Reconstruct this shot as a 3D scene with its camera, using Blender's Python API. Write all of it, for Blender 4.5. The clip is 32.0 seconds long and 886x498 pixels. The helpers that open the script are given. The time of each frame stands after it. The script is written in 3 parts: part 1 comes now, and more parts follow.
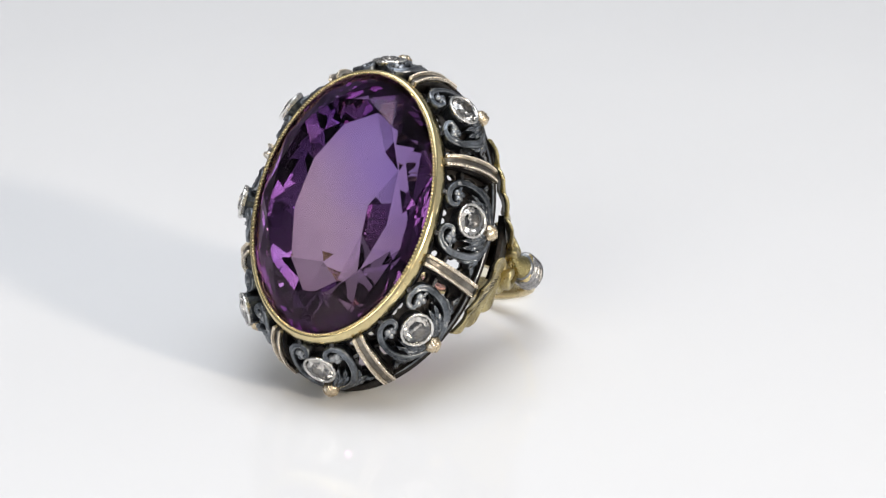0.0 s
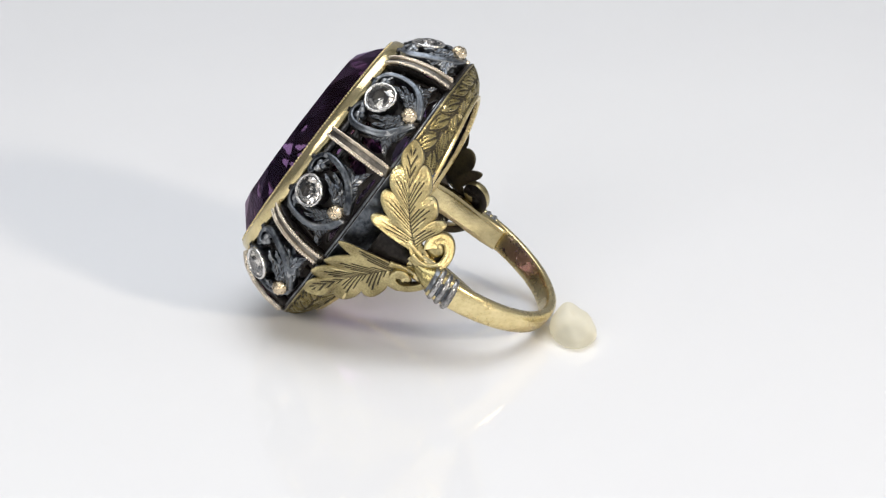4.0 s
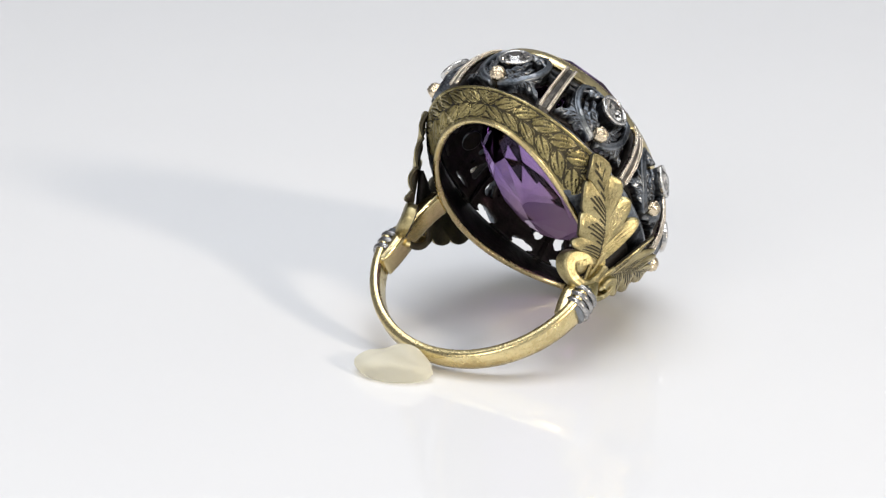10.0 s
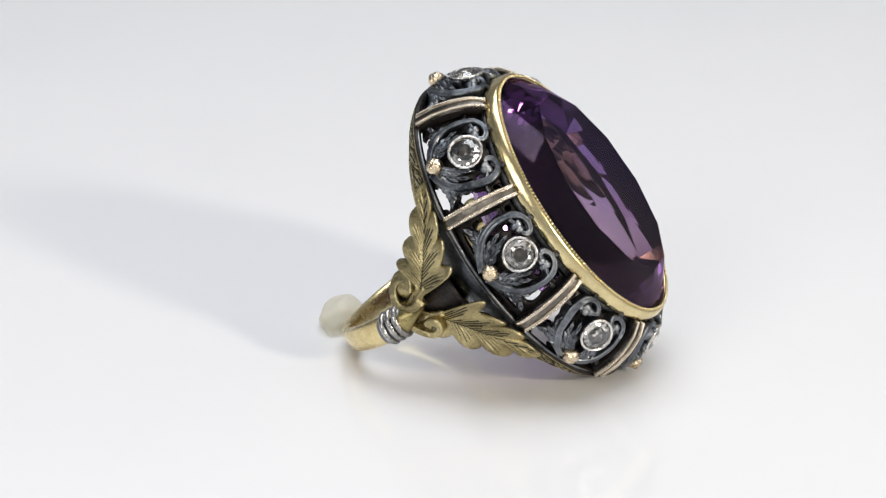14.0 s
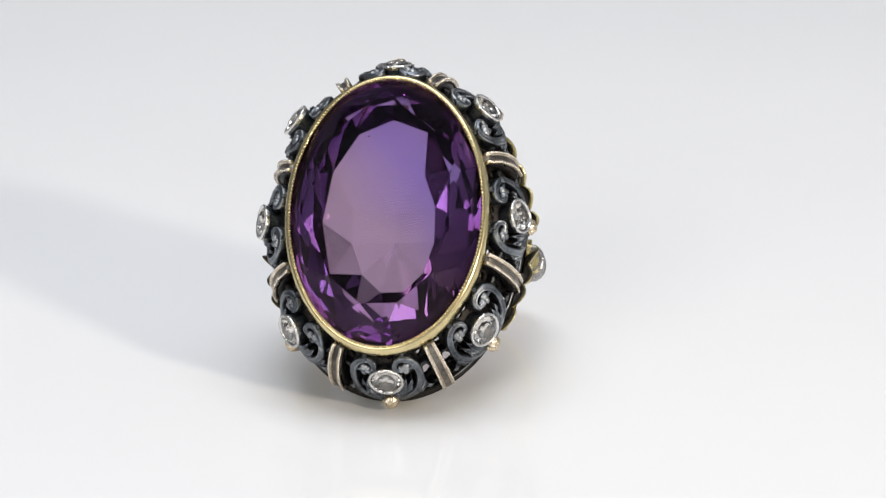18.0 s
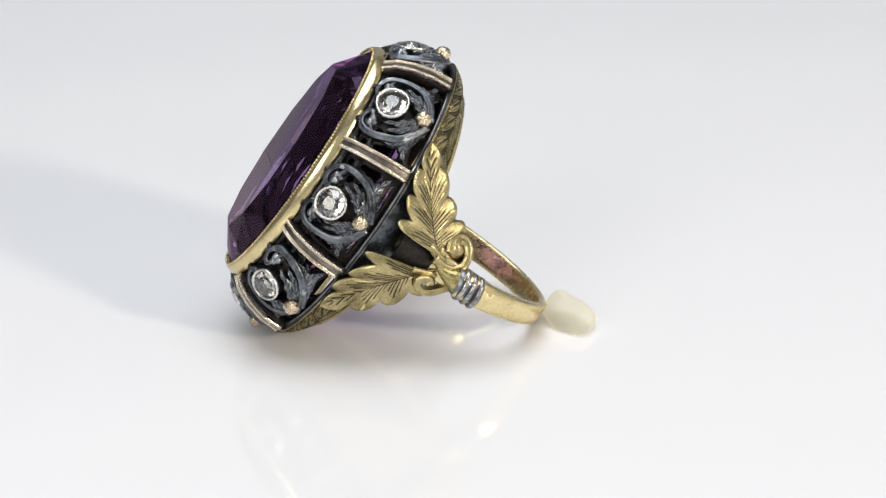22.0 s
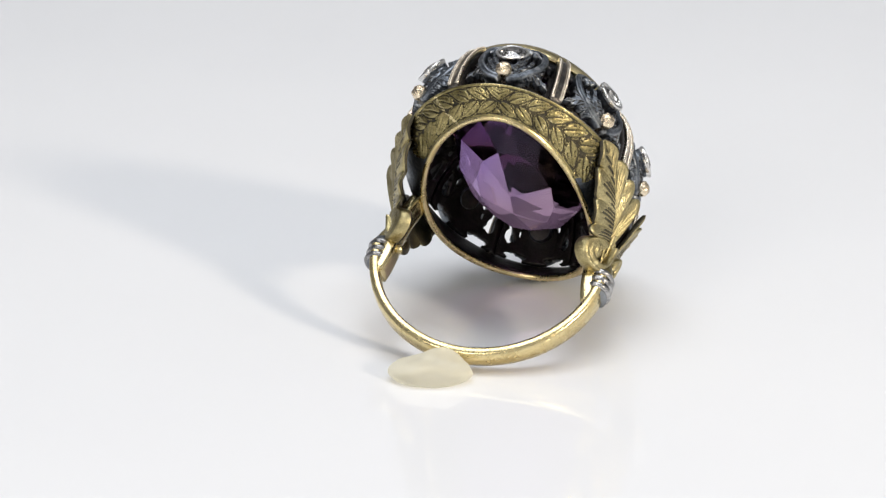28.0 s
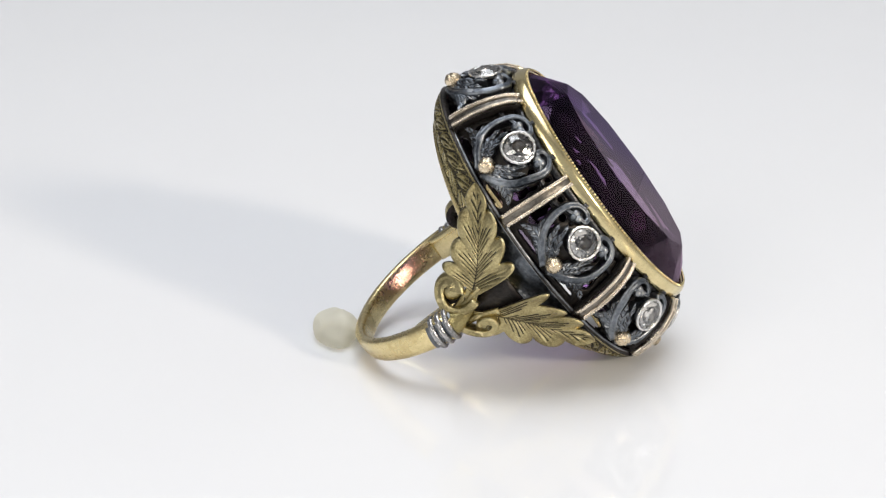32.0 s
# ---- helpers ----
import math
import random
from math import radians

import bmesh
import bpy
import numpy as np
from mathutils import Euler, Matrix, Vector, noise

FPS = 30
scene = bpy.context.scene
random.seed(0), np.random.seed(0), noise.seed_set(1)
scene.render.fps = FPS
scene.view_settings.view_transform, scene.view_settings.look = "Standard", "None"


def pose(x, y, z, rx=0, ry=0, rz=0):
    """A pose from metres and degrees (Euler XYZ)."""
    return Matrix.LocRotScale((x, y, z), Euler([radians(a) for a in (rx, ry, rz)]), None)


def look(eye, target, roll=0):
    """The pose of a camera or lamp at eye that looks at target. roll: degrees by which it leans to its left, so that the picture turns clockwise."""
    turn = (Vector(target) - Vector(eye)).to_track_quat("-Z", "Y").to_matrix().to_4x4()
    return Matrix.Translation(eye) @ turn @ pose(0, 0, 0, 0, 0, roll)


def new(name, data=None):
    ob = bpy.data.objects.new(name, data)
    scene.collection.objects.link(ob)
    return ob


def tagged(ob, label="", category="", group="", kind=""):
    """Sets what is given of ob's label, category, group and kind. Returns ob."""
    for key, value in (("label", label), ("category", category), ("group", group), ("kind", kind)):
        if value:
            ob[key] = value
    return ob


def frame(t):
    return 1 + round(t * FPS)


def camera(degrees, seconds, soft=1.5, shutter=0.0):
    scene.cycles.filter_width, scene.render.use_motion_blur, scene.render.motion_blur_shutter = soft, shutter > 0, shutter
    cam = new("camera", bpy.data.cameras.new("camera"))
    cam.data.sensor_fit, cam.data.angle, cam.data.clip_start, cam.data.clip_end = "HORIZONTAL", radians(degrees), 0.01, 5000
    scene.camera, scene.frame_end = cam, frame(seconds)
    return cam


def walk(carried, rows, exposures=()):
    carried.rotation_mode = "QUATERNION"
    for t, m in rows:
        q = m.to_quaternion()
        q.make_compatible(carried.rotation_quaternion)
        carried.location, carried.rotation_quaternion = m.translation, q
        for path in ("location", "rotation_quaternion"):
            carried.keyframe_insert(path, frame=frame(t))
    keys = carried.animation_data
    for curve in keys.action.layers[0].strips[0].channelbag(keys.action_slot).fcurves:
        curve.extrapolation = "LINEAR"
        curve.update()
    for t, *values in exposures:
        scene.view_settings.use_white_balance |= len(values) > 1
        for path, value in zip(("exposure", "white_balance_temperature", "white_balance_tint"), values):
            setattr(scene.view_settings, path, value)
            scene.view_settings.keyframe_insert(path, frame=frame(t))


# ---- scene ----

# One millimetre, in metres; the ring is modelled in its own millimetres:
# x across the oval stone, y along it, z out through its table.
MM = 0.001
TURN = -18.998          # degrees per second of the turntable

# ---- camera: fixed on its stand ----
EYE = (0.0, -0.163, 0.06665)
cam = camera(24.22, 32.0, soft=1.3)


def aim():
    down, side = radians(19.829), radians(-0.328)
    way = (math.sin(side) * math.cos(down), math.cos(side) * math.cos(down), -math.sin(down))
    return look(EYE, [e + 0.17 * w for e, w in zip(EYE, way)], -0.636)


walk(cam, [(0.0, aim()), (32.0, aim())], [(0.0, 0.0), (32.0, 0.0)])

# ---- world and lamps ----
world = bpy.data.worlds.new("room_light")
scene.world = world
world.use_nodes = True
world.node_tree.nodes["Background"].inputs["Color"].default_value = (0.62, 0.64, 0.70, 1)
world.node_tree.nodes["Background"].inputs["Strength"].default_value = 0.75


def softbox(name, eye, target, wide, high, watts, colour):
    data = bpy.data.lights.new(name, "AREA")
    data.shape, data.size, data.size_y, data.energy, data.color = "RECTANGLE", wide, high, watts, colour
    ob = new(name, data)
    ob.matrix_world = look(eye, target)
    return ob


softbox("key_lamp", (0.46, -0.44, 0.25), (0, 0, 0.01), 0.065, 0.065, 2.75, (1.0, 0.88, 0.72))
softbox("ceiling_lamp", (0.05, 0.05, 1.7), (0, 0.0, 0), 1.6, 1.3, 24.4, (0.905, 0.943, 1.0))
softbox("front_lamp", (-0.5, -0.85, 0.5), (0, 0, 0.01), 0.55, 0.45, 3.2, (1.0, 0.96, 0.90))


# ---- materials ----
def material(name):
    m = bpy.data.materials.new(name)
    m.use_nodes = True
    return m, m.node_tree.nodes, m.node_tree.links, m.node_tree.nodes["Principled BSDF"]


def metal(name, light, dark, rough, grain, bump=0.15, amount=0.5, metallic=1.0, wear=None):
    """A worn metal: two tones mixed by coarse and fine noise, with uneven gloss and fine relief. grain: size of the fine marks in mm."""
    m, n, l, b = material(name)
    co = n.new("ShaderNodeTexCoord")
    big, small = n.new("ShaderNodeTexNoise"), n.new("ShaderNodeTexNoise")
    big.inputs["Scale"].default_value, small.inputs["Scale"].default_value = 450, 1000 / grain
    big.inputs["Detail"].default_value, small.inputs["Detail"].default_value = 4, 3
    for t in (big, small):
        l.new(co.outputs["Object"], t.inputs["Vector"])
    add = n.new("ShaderNodeMath")
    add.operation = "MULTIPLY_ADD"
    add.inputs[1].default_value = 0.55
    l.new(small.outputs["Fac"], add.inputs[0])
    l.new(big.outputs["Fac"], add.inputs[2])
    ramp = n.new("ShaderNodeValToRGB")
    ramp.color_ramp.elements[0].position, ramp.color_ramp.elements[1].position = 0.78 - amount * 0.35, 0.78 + 0.2
    ramp.color_ramp.elements[0].color, ramp.color_ramp.elements[1].color = (*dark, 1), (*light, 1)
    l.new(add.outputs[0], ramp.inputs["Fac"])
    l.new(ramp.outputs["Color"], b.inputs["Base Color"])
    if wear:
        # rubbed bright along its ridges
        sharp, mask, mix = n.new("ShaderNodeNewGeometry"), n.new("ShaderNodeMapRange"), n.new("ShaderNodeMix")
        rub = n.new("ShaderNodeMath")
        rub.operation = "MULTIPLY_ADD"
        rub.inputs[1].default_value = 0.06
        l.new(big.outputs["Fac"], rub.inputs[0])
        l.new(sharp.outputs["Pointiness"], rub.inputs[2])
        mask.inputs["From Min"].default_value, mask.inputs["From Max"].default_value = 0.575, 0.64
        mask.inputs["To Max"].default_value = 0.85
        l.new(rub.outputs[0], mask.inputs["Value"])
        mix.data_type = "RGBA"
        l.new(mask.outputs["Result"], mix.inputs[0])
        l.new(ramp.outputs["Color"], mix.inputs[6])
        mix.inputs[7].default_value = (*wear, 1)
        l.new(mix.outputs[2], b.inputs["Base Color"])
    b.inputs["Metallic"].default_value = metallic
    mr = n.new("ShaderNodeMapRange")
    mr.inputs["To Min"].default_value, mr.inputs["To Max"].default_value = rough + 0.12, max(0.05, rough - 0.08)
    mr.inputs["From Min"].default_value, mr.inputs["From Max"].default_value = 0.5, 1.1
    l.new(add.outputs[0], mr.inputs["Value"])
    l.new(mr.outputs["Result"], b.inputs["Roughness"])
    bp = n.new("ShaderNodeBump")
    bp.inputs["Strength"].default_value, bp.inputs["Distance"].default_value = bump, 0.0001
    l.new(small.outputs["Fac"], bp.inputs["Height"])
    l.new(bp.outputs["Normal"], b.inputs["Normal"])
    return m


POLISHED = metal("polished_gold", (0.82, 0.69, 0.38), (0.62, 0.50, 0.25), 0.24, 0.30, 0.16)
ANTIQUE = metal("antique_gold", (0.56, 0.475, 0.25), (0.23, 0.19, 0.09), 0.31, 0.16, 0.5, 0.6, wear=(0.80, 0.69, 0.38))
BAND = metal("darkened_gold", (0.46, 0.385, 0.175), (0.17, 0.14, 0.06), 0.28, 0.2, 0.4, 0.65, wear=(0.76, 0.65, 0.36))
PATINA = metal("patina_in_engraving", (0.09, 0.075, 0.04), (0.04, 0.035, 0.025), 0.5, 0.2, 0.3, metallic=0.6)
OXIDE = metal("oxidised_silver", (0.215, 0.235, 0.26), (0.032, 0.037, 0.045), 0.35, 0.3, 0.3, 0.7, wear=(0.44, 0.45, 0.46))
# near-black silver: inner patina together with the shade of recesses and back faces
PATINA_SHADE = metal("patina_and_shade_silver", (0.042, 0.036, 0.032), (0.014, 0.012, 0.011), 0.45, 0.3, 0.4, metallic=0.7)
WORN = metal("worn_silver", (0.82, 0.80, 0.77), (0.55, 0.54, 0.52), 0.22, 0.2, 0.25)
AGED = metal("aged_gold", (0.78, 0.66, 0.37), (0.60, 0.50, 0.27), 0.17, 0.3, 0.1)
IRON = metal("blackened_silver", (0.105, 0.107, 0.113), (0.024, 0.024, 0.025), 0.32, 0.2, 0.4)
TARNISH = metal("tarnished_silver_wire", (0.55, 0.54, 0.53), (0.08, 0.08, 0.085), 0.26, 0.22, 0.3, 0.7)
FOIL = metal("aged_foil", (0.22, 0.185, 0.14), (0.05, 0.045, 0.035), 0.5, 0.2, 0.3)
ROSE = metal("rose_gold", (0.62, 0.52, 0.40), (0.22, 0.18, 0.13), 0.27, 0.16, 0.4, wear=(0.88, 0.79, 0.66))
BRIGHT = metal("bright_rose_gold", (0.92, 0.79, 0.58), (0.55, 0.44, 0.30), 0.22, 0.14, 0.4, wear=(0.97, 0.90, 0.78))
GROOVE = metal("brown_silver", (0.26, 0.235, 0.20), (0.07, 0.065, 0.06), 0.34, 0.2, 0.3)


def gem(name, colour, ior, rough=0.0):
    m, n, l, b = material(name)
    b.inputs["Base Color"].default_value = (*colour, 1)
    b.inputs["Transmission Weight"].default_value = 1
    b.inputs["IOR"].default_value = ior
    b.inputs["Roughness"].default_value = rough
    return m, n, l, b


AMETHYST, n_, l_, b_ = material("amethyst")
glass_ = n_.new("ShaderNodeBsdfGlass")
glass_.inputs["IOR"].default_value, glass_.inputs["Roughness"].default_value = 1.544, 0.0
co_ = n_.new("ShaderNodeTexCoord")
# growth zones: bluer bands across one half of the crystal, paler in the other
across_ = n_.new("ShaderNodeVectorMath")
across_.operation, across_.inputs[1].default_value = "DOT_PRODUCT", (66, 52, 8)
l_.new(co_.outputs["Object"], across_.inputs[0])
haze_ = n_.new("ShaderNodeTexNoise")
haze_.inputs["Scale"].default_value, haze_.inputs["Detail"].default_value = 160, 2
l_.new(co_.outputs["Object"], haze_.inputs["Vector"])
zone_ = n_.new("ShaderNodeMath")
zone_.operation, zone_.inputs[1].default_value = "MULTIPLY_ADD", 0.35
l_.new(haze_.outputs["Fac"], zone_.inputs[0])
l_.new(across_.outputs["Value"], zone_.inputs[2])
ramp_ = n_.new("ShaderNodeValToRGB")
ramp_.color_ramp.elements[0].color, ramp_.color_ramp.elements[1].color = (0.655, 0.535, 0.645, 1), (0.515, 0.41, 0.685, 1)
ramp_.color_ramp.elements[0].position, ramp_.color_ramp.elements[1].position = 0.06, 0.52
late_ = ramp_.color_ramp.elements.new(0.85)
late_.color = (0.55, 0.455, 0.655, 1)
l_.new(zone_.outputs[0], ramp_.inputs["Fac"])
# tint deepened towards the rim in place of light absorbed on long paths
flat_ = n_.new("ShaderNodeVectorMath")
flat_.operation, flat_.inputs[1].default_value = "MULTIPLY", (1 / 0.00755, 1 / 0.01085, 0)
l_.new(co_.outputs["Object"], flat_.inputs[0])
far_ = n_.new("ShaderNodeVectorMath")
far_.operation = "LENGTH"
l_.new(flat_.outputs["Vector"], far_.inputs[0])
deep_ = n_.new("ShaderNodeMapRange")
deep_.inputs["From Min"].default_value, deep_.inputs["From Max"].default_value = 0.6, 0.95
deep_.inputs["To Max"].default_value = 1.0
l_.new(far_.outputs["Value"], deep_.inputs["Value"])
rim_ = n_.new("ShaderNodeMix")
rim_.data_type, rim_.blend_type = "RGBA", "MULTIPLY"
rim_.inputs[7].default_value = (0.80, 0.69, 0.76, 1)
l_.new(deep_.outputs["Result"], rim_.inputs[0])
l_.new(ramp_.outputs["Color"], rim_.inputs[6])
l_.new(rim_.outputs[2], glass_.inputs["Color"])
l_.new(glass_.outputs["BSDF"], n_["Material Output"].inputs["Surface"])
n_.remove(b_)
DIAMOND = gem("old_cut_diamond", (0.87, 0.82, 0.75), 2.2)[0]


def plain(name, low, high, rough, scale, bump=0.0, coat=0.0):
    m, n, l, b = material(name)
    co, tx, ramp = n.new("ShaderNodeTexCoord"), n.new("ShaderNodeTexNoise"), n.new("ShaderNodeValToRGB")
    tx.inputs["Scale"].default_value, tx.inputs["Detail"].default_value = scale, 5
    l.new(co.outputs["Object"], tx.inputs["Vector"])
    ramp.color_ramp.elements[0].position, ramp.color_ramp.elements[1].position = 0.3, 0.7
    ramp.color_ramp.elements[0].color, ramp.color_ramp.elements[1].color = (*low, 1), (*high, 1)
    l.new(tx.outputs["Fac"], ramp.inputs["Fac"])
    l.new(ramp.outputs["Color"], b.inputs["Base Color"])
    b.inputs["Roughness"].default_value, b.inputs["Coat Weight"].default_value = rough, coat
    b.inputs["Coat Roughness"].default_value = 0.06
    if bump:
        bp = n.new("ShaderNodeBump")
        bp.inputs["Strength"].default_value, bp.inputs["Distance"].default_value = bump, 0.0004
        l.new(tx.outputs["Fac"], bp.inputs["Height"])
        l.new(bp.outputs["Normal"], b.inputs["Normal"])
    return m


ACRYLIC = plain("white_acrylic", (0.80, 0.80, 0.81), (0.82, 0.82, 0.825), 0.07, 14)
PAINT = plain("wall_paint", (0.34, 0.34, 0.36), (0.38, 0.38, 0.40), 0.8, 6, 0.1)
GREY_PAINT = plain("grey_wall_paint", (0.48, 0.48, 0.49), (0.53, 0.53, 0.54), 0.8, 6, 0.1)
WHITE_PAINT = plain("ceiling_paint", (0.76, 0.76, 0.76), (0.80, 0.80, 0.80), 0.85, 5, 0.1)
SUPPORT = plain("pale_grey_support", (0.42, 0.42, 0.42), (0.46, 0.46, 0.46), 0.6, 9)
WAX = plain("ivory_wax", (0.93, 0.90, 0.77), (0.95, 0.925, 0.81), 0.55, 500, 0.15)
wax_, links_ = WAX.node_tree.nodes, WAX.node_tree.links
glow_, both_, clear_, all_ = (wax_.new("ShaderNode" + kind) for kind in ("BsdfTranslucent", "MixShader", "BsdfTransparent", "MixShader"))
glow_.inputs["Color"].default_value, both_.inputs["Fac"].default_value = (0.98, 0.95, 0.83, 1), 0.5
clear_.inputs["Color"].default_value, all_.inputs["Fac"].default_value = (1.0, 0.985, 0.93, 1), 0.42
links_.new(wax_["Principled BSDF"].outputs["BSDF"], both_.inputs[1])
links_.new(glow_.outputs["BSDF"], both_.inputs[2])
links_.new(both_.outputs["Shader"], all_.inputs[1])
links_.new(clear_.outputs["BSDF"], all_.inputs[2])
links_.new(all_.outputs["Shader"], wax_["Material Output"].inputs["Surface"])


# ---- building helpers ----
def part(name, bm, mats, parent=None, label="", smooth=True, m=None):
    """One mesh object out of a bmesh, under a thing or a part."""
    me = bpy.data.meshes.new(name)
    bm.to_mesh(me)
    bm.free()
    for mat in mats if isinstance(mats, (list, tuple)) else (mats,):
        me.materials.append(mat)
    if smooth:
        me.polygons.foreach_set("use_smooth", [True] * len(me.polygons))
    return place(name, me, parent, label, m)


def place(name, me, parent=None, label="", m=None):
    ob = new(name, me)
    ob.parent = parent
    if m is not None:
        ob.matrix_local = m
    if label:
        ob["label"] = label
    return ob


def skin(bm, rows, closed_across=True, closed_along=False, caps=True, index=None):
    """Quads over rows of points; index(i, j) gives a face's material."""
    vs = [[bm.verts.new(p) for p in row] for row in rows]
    n, k = len(vs), len(vs[0])
    for i in range(n if closed_along else n - 1):
        for j in range(k if closed_across else k - 1):
            f = bm.faces.new((vs[i][j], vs[i][(j + 1) % k], vs[(i + 1) % n][(j + 1) % k], vs[(i + 1) % n][j]))
            if index:
                f.material_index = index(i, j)
    if caps and closed_across and not closed_along:
        bm.faces.new(vs[0][::-1])
        bm.faces.new(vs[-1])
    bmesh.ops.recalc_face_normals(bm, faces=bm.faces[:])
    return vs


def smooth_line(points, steps):
    """A Catmull-Rom line through the points."""
    p = [Vector(q) for q in points]
    p = [2 * p[0] - p[1]] + p + [2 * p[-1] - p[-2]]
    out = []
    for i in range(1, len(p) - 2):
        for k in range(steps):
            t = k / steps
            a, b, c, d = p[i - 1:i + 3]
            out.append(0.5 * (2 * b + (c - a) * t + (2 * a - 5 * b + 4 * c - d) * t * t + (3 * b - a - 3 * c + d) * t ** 3))
    return out + [p[-2]]


def tube(bm, line, up, radius, sides=8, flat=1.0, ridge=0.0):
    """A swept round wire; radius(s) in mm, flat: its height over its width, up(i): the direction of that height."""
    rows = []
    for i, p in enumerate(line):
        a = line[min(i + 1, len(line) - 1)] - line[max(i - 1, 0)]
        w = up(i).normalized()
        side = a.cross(w).normalized()
        w = side.cross(a).normalized()
        r = radius(i / (len(line) - 1))
        rows.append([(p + (side * math.cos(q) + w * flat * math.sin(q)) * r * (1 + ridge * math.cos(4 * q))) * MM
                     for q in [2 * math.pi * (k + 0.5) / sides for k in range(sides)]])
    skin(bm, rows)


def ball(bm, centre, r, cuts=2, squash=(1, 1, 1)):
    made = bmesh.ops.create_icosphere(bm, subdivisions=cuts, radius=1)
    for v in made["verts"]:
        v.co = (Vector(centre) + Vector([v.co[k] * r * squash[k] for k in range(3)])) * MM


def block(name, size, at, mat, parent=None, label="", bevel=0.002):
    bm = bmesh.new()
    bmesh.ops.create_cube(bm, size=1)
    bmesh.ops.scale(bm, vec=size, verts=bm.verts[:])
    if bevel:
        bmesh.ops.bevel(bm, geom=bm.edges[:], offset=bevel, segments=2, affect="EDGES")
    return part(name, bm, mat, parent, label, False, Matrix.Translation(at))


# ---- the room, out of the picture ----
def room():
    t = 0.08
    for name, size, at in (("wall_north", (3.2, t, 1.8), (0, 1.6, 0.85)), ("wall_south", (3.2, t, 1.8), (0, -1.6, 0.85)),
                           ("wall_east", (t, 3.12, 1.8), (1.6, 0, 0.85)), ("wall_west", (t, 3.12, 1.8), (-1.6, 0, 0.85))):
        tagged(block(name, size, at, {"wall_west": PAINT, "wall_north": GREY_PAINT}.get(name, WHITE_PAINT), None, "", 0), "plain painted room wall", "wall", kind="structure")
    tagged(block("ceiling", (3.4, 3.4, t), (0, 0, 1.8), WHITE_PAINT, None, "", 0), "plain white painted ceiling", "ceiling", kind="structure")
    tagged(block("floor", (3.4, 3.4, t), (0, 0, -0.0082 - t / 2), SUPPORT, None, "", 0), "plain pale grey support under the display disc", "floor", kind="structure")


def display_disc():
    """The glossy white disc that turns with the ring on it."""
    profile = [(0.0001, 0.0002), (0.08, 0.0002), (0.156, 0.0002), (0.1578, 0.0002), (0.1595, -0.0006), (0.16, -0.0024), (0.16, -0.006), (0.159, -0.008), (0.0001, -0.008)]
    bm = bmesh.new()
    skin(bm, [[(r * math.cos(a), r * math.sin(a), z) for r, z in profile] for a in [2 * math.pi * k / 128 for k in range(128)]],
         False, True, False)
    return tagged(part("display_disc", bm, ACRYLIC), "glossy white acrylic disc under the ring, slowly turning", "turntable")


# ---- the ring ----
# The ring's own axes and place on the disc, at the clip's start.
G = Matrix(((0.9046, 0.2092, -0.3714, -7.83 * MM), (-0.4225, 0.5554, -0.7163, -8.01 * MM),
            (0.0564, 0.8048, 0.5908, 13.98 * MM), (0, 0, 0, 1)))

# Section of the pierced gallery between bezel and base: half width, half length, height.
DOME = [(8.1, 11.35, 1.45), (8.8, 12.0, 0.6), (9.4, 12.6, -0.7), (9.85, 13.1, -2.2), (10.05, 13.4, -3.95)]


SAG = 0.35


def dome(phi, s, h=0.0):
    """A point of the gallery: phi degrees round the oval, s from bezel (0) to base (1), h mm above its surface."""
    def flat(f, q):
        q = min(max(q, -0.1), 1.1) * 4
        i = min(max(int(q), 0), 3)
        a, b, c = (x + (y - x) * (q - i) for x, y in zip(DOME[i], DOME[i + 1]))
        return Vector((a * math.cos(f), b * math.sin(f), c - SAG * math.cos(f) ** 2 * max(0.0, q / 4) ** 6))
    f = radians(phi)
    p = flat(f, s)
    if h:
        n = (flat(f + 0.01, s) - flat(f - 0.01, s)).cross(flat(f, min(s, 0.95) + 0.14) - flat(f, min(s, 0.95) - 0.14))
        n = n if n.dot(Vector((p.x, p.y, 0))) > 0 else -n
        p = p + n.normalized() * h
    return p


def outward(phi, s):
    return (dome(phi, s, 1.0) - dome(phi, s)).normalized()


CELLS = [0, 43, 90, 140, 180, 222, 270, 317]
BARS = [21.8, 66.5, 115.5, 159.3, 201.5, 245.5, 294.5, 340.5]


def cell_point(phi, x, y, h=0.0):
    """In a gallery cell: x mm round the oval from its middle, y mm down from the bezel."""
    f = radians(phi)
    length = math.hypot(10.0 * math.sin(f), 13.2 * math.cos(f))
    return dome(phi + math.degrees(x / length), y / 6.0, h)


def oval(a, b, off, z, k, steps):
    f = 2 * math.pi * k / steps
    n = Vector((b * math.cos(f), a * math.sin(f), 0)).normalized()
    return Vector((a * math.cos(f), b * math.sin(f), z)) + n * off


def oval_ring(bm, a, b, profile, steps=144):
    skin(bm, [[oval(a, b, o, z, k, steps) * MM for o, z in profile] for k in range(steps)], True, True, False)


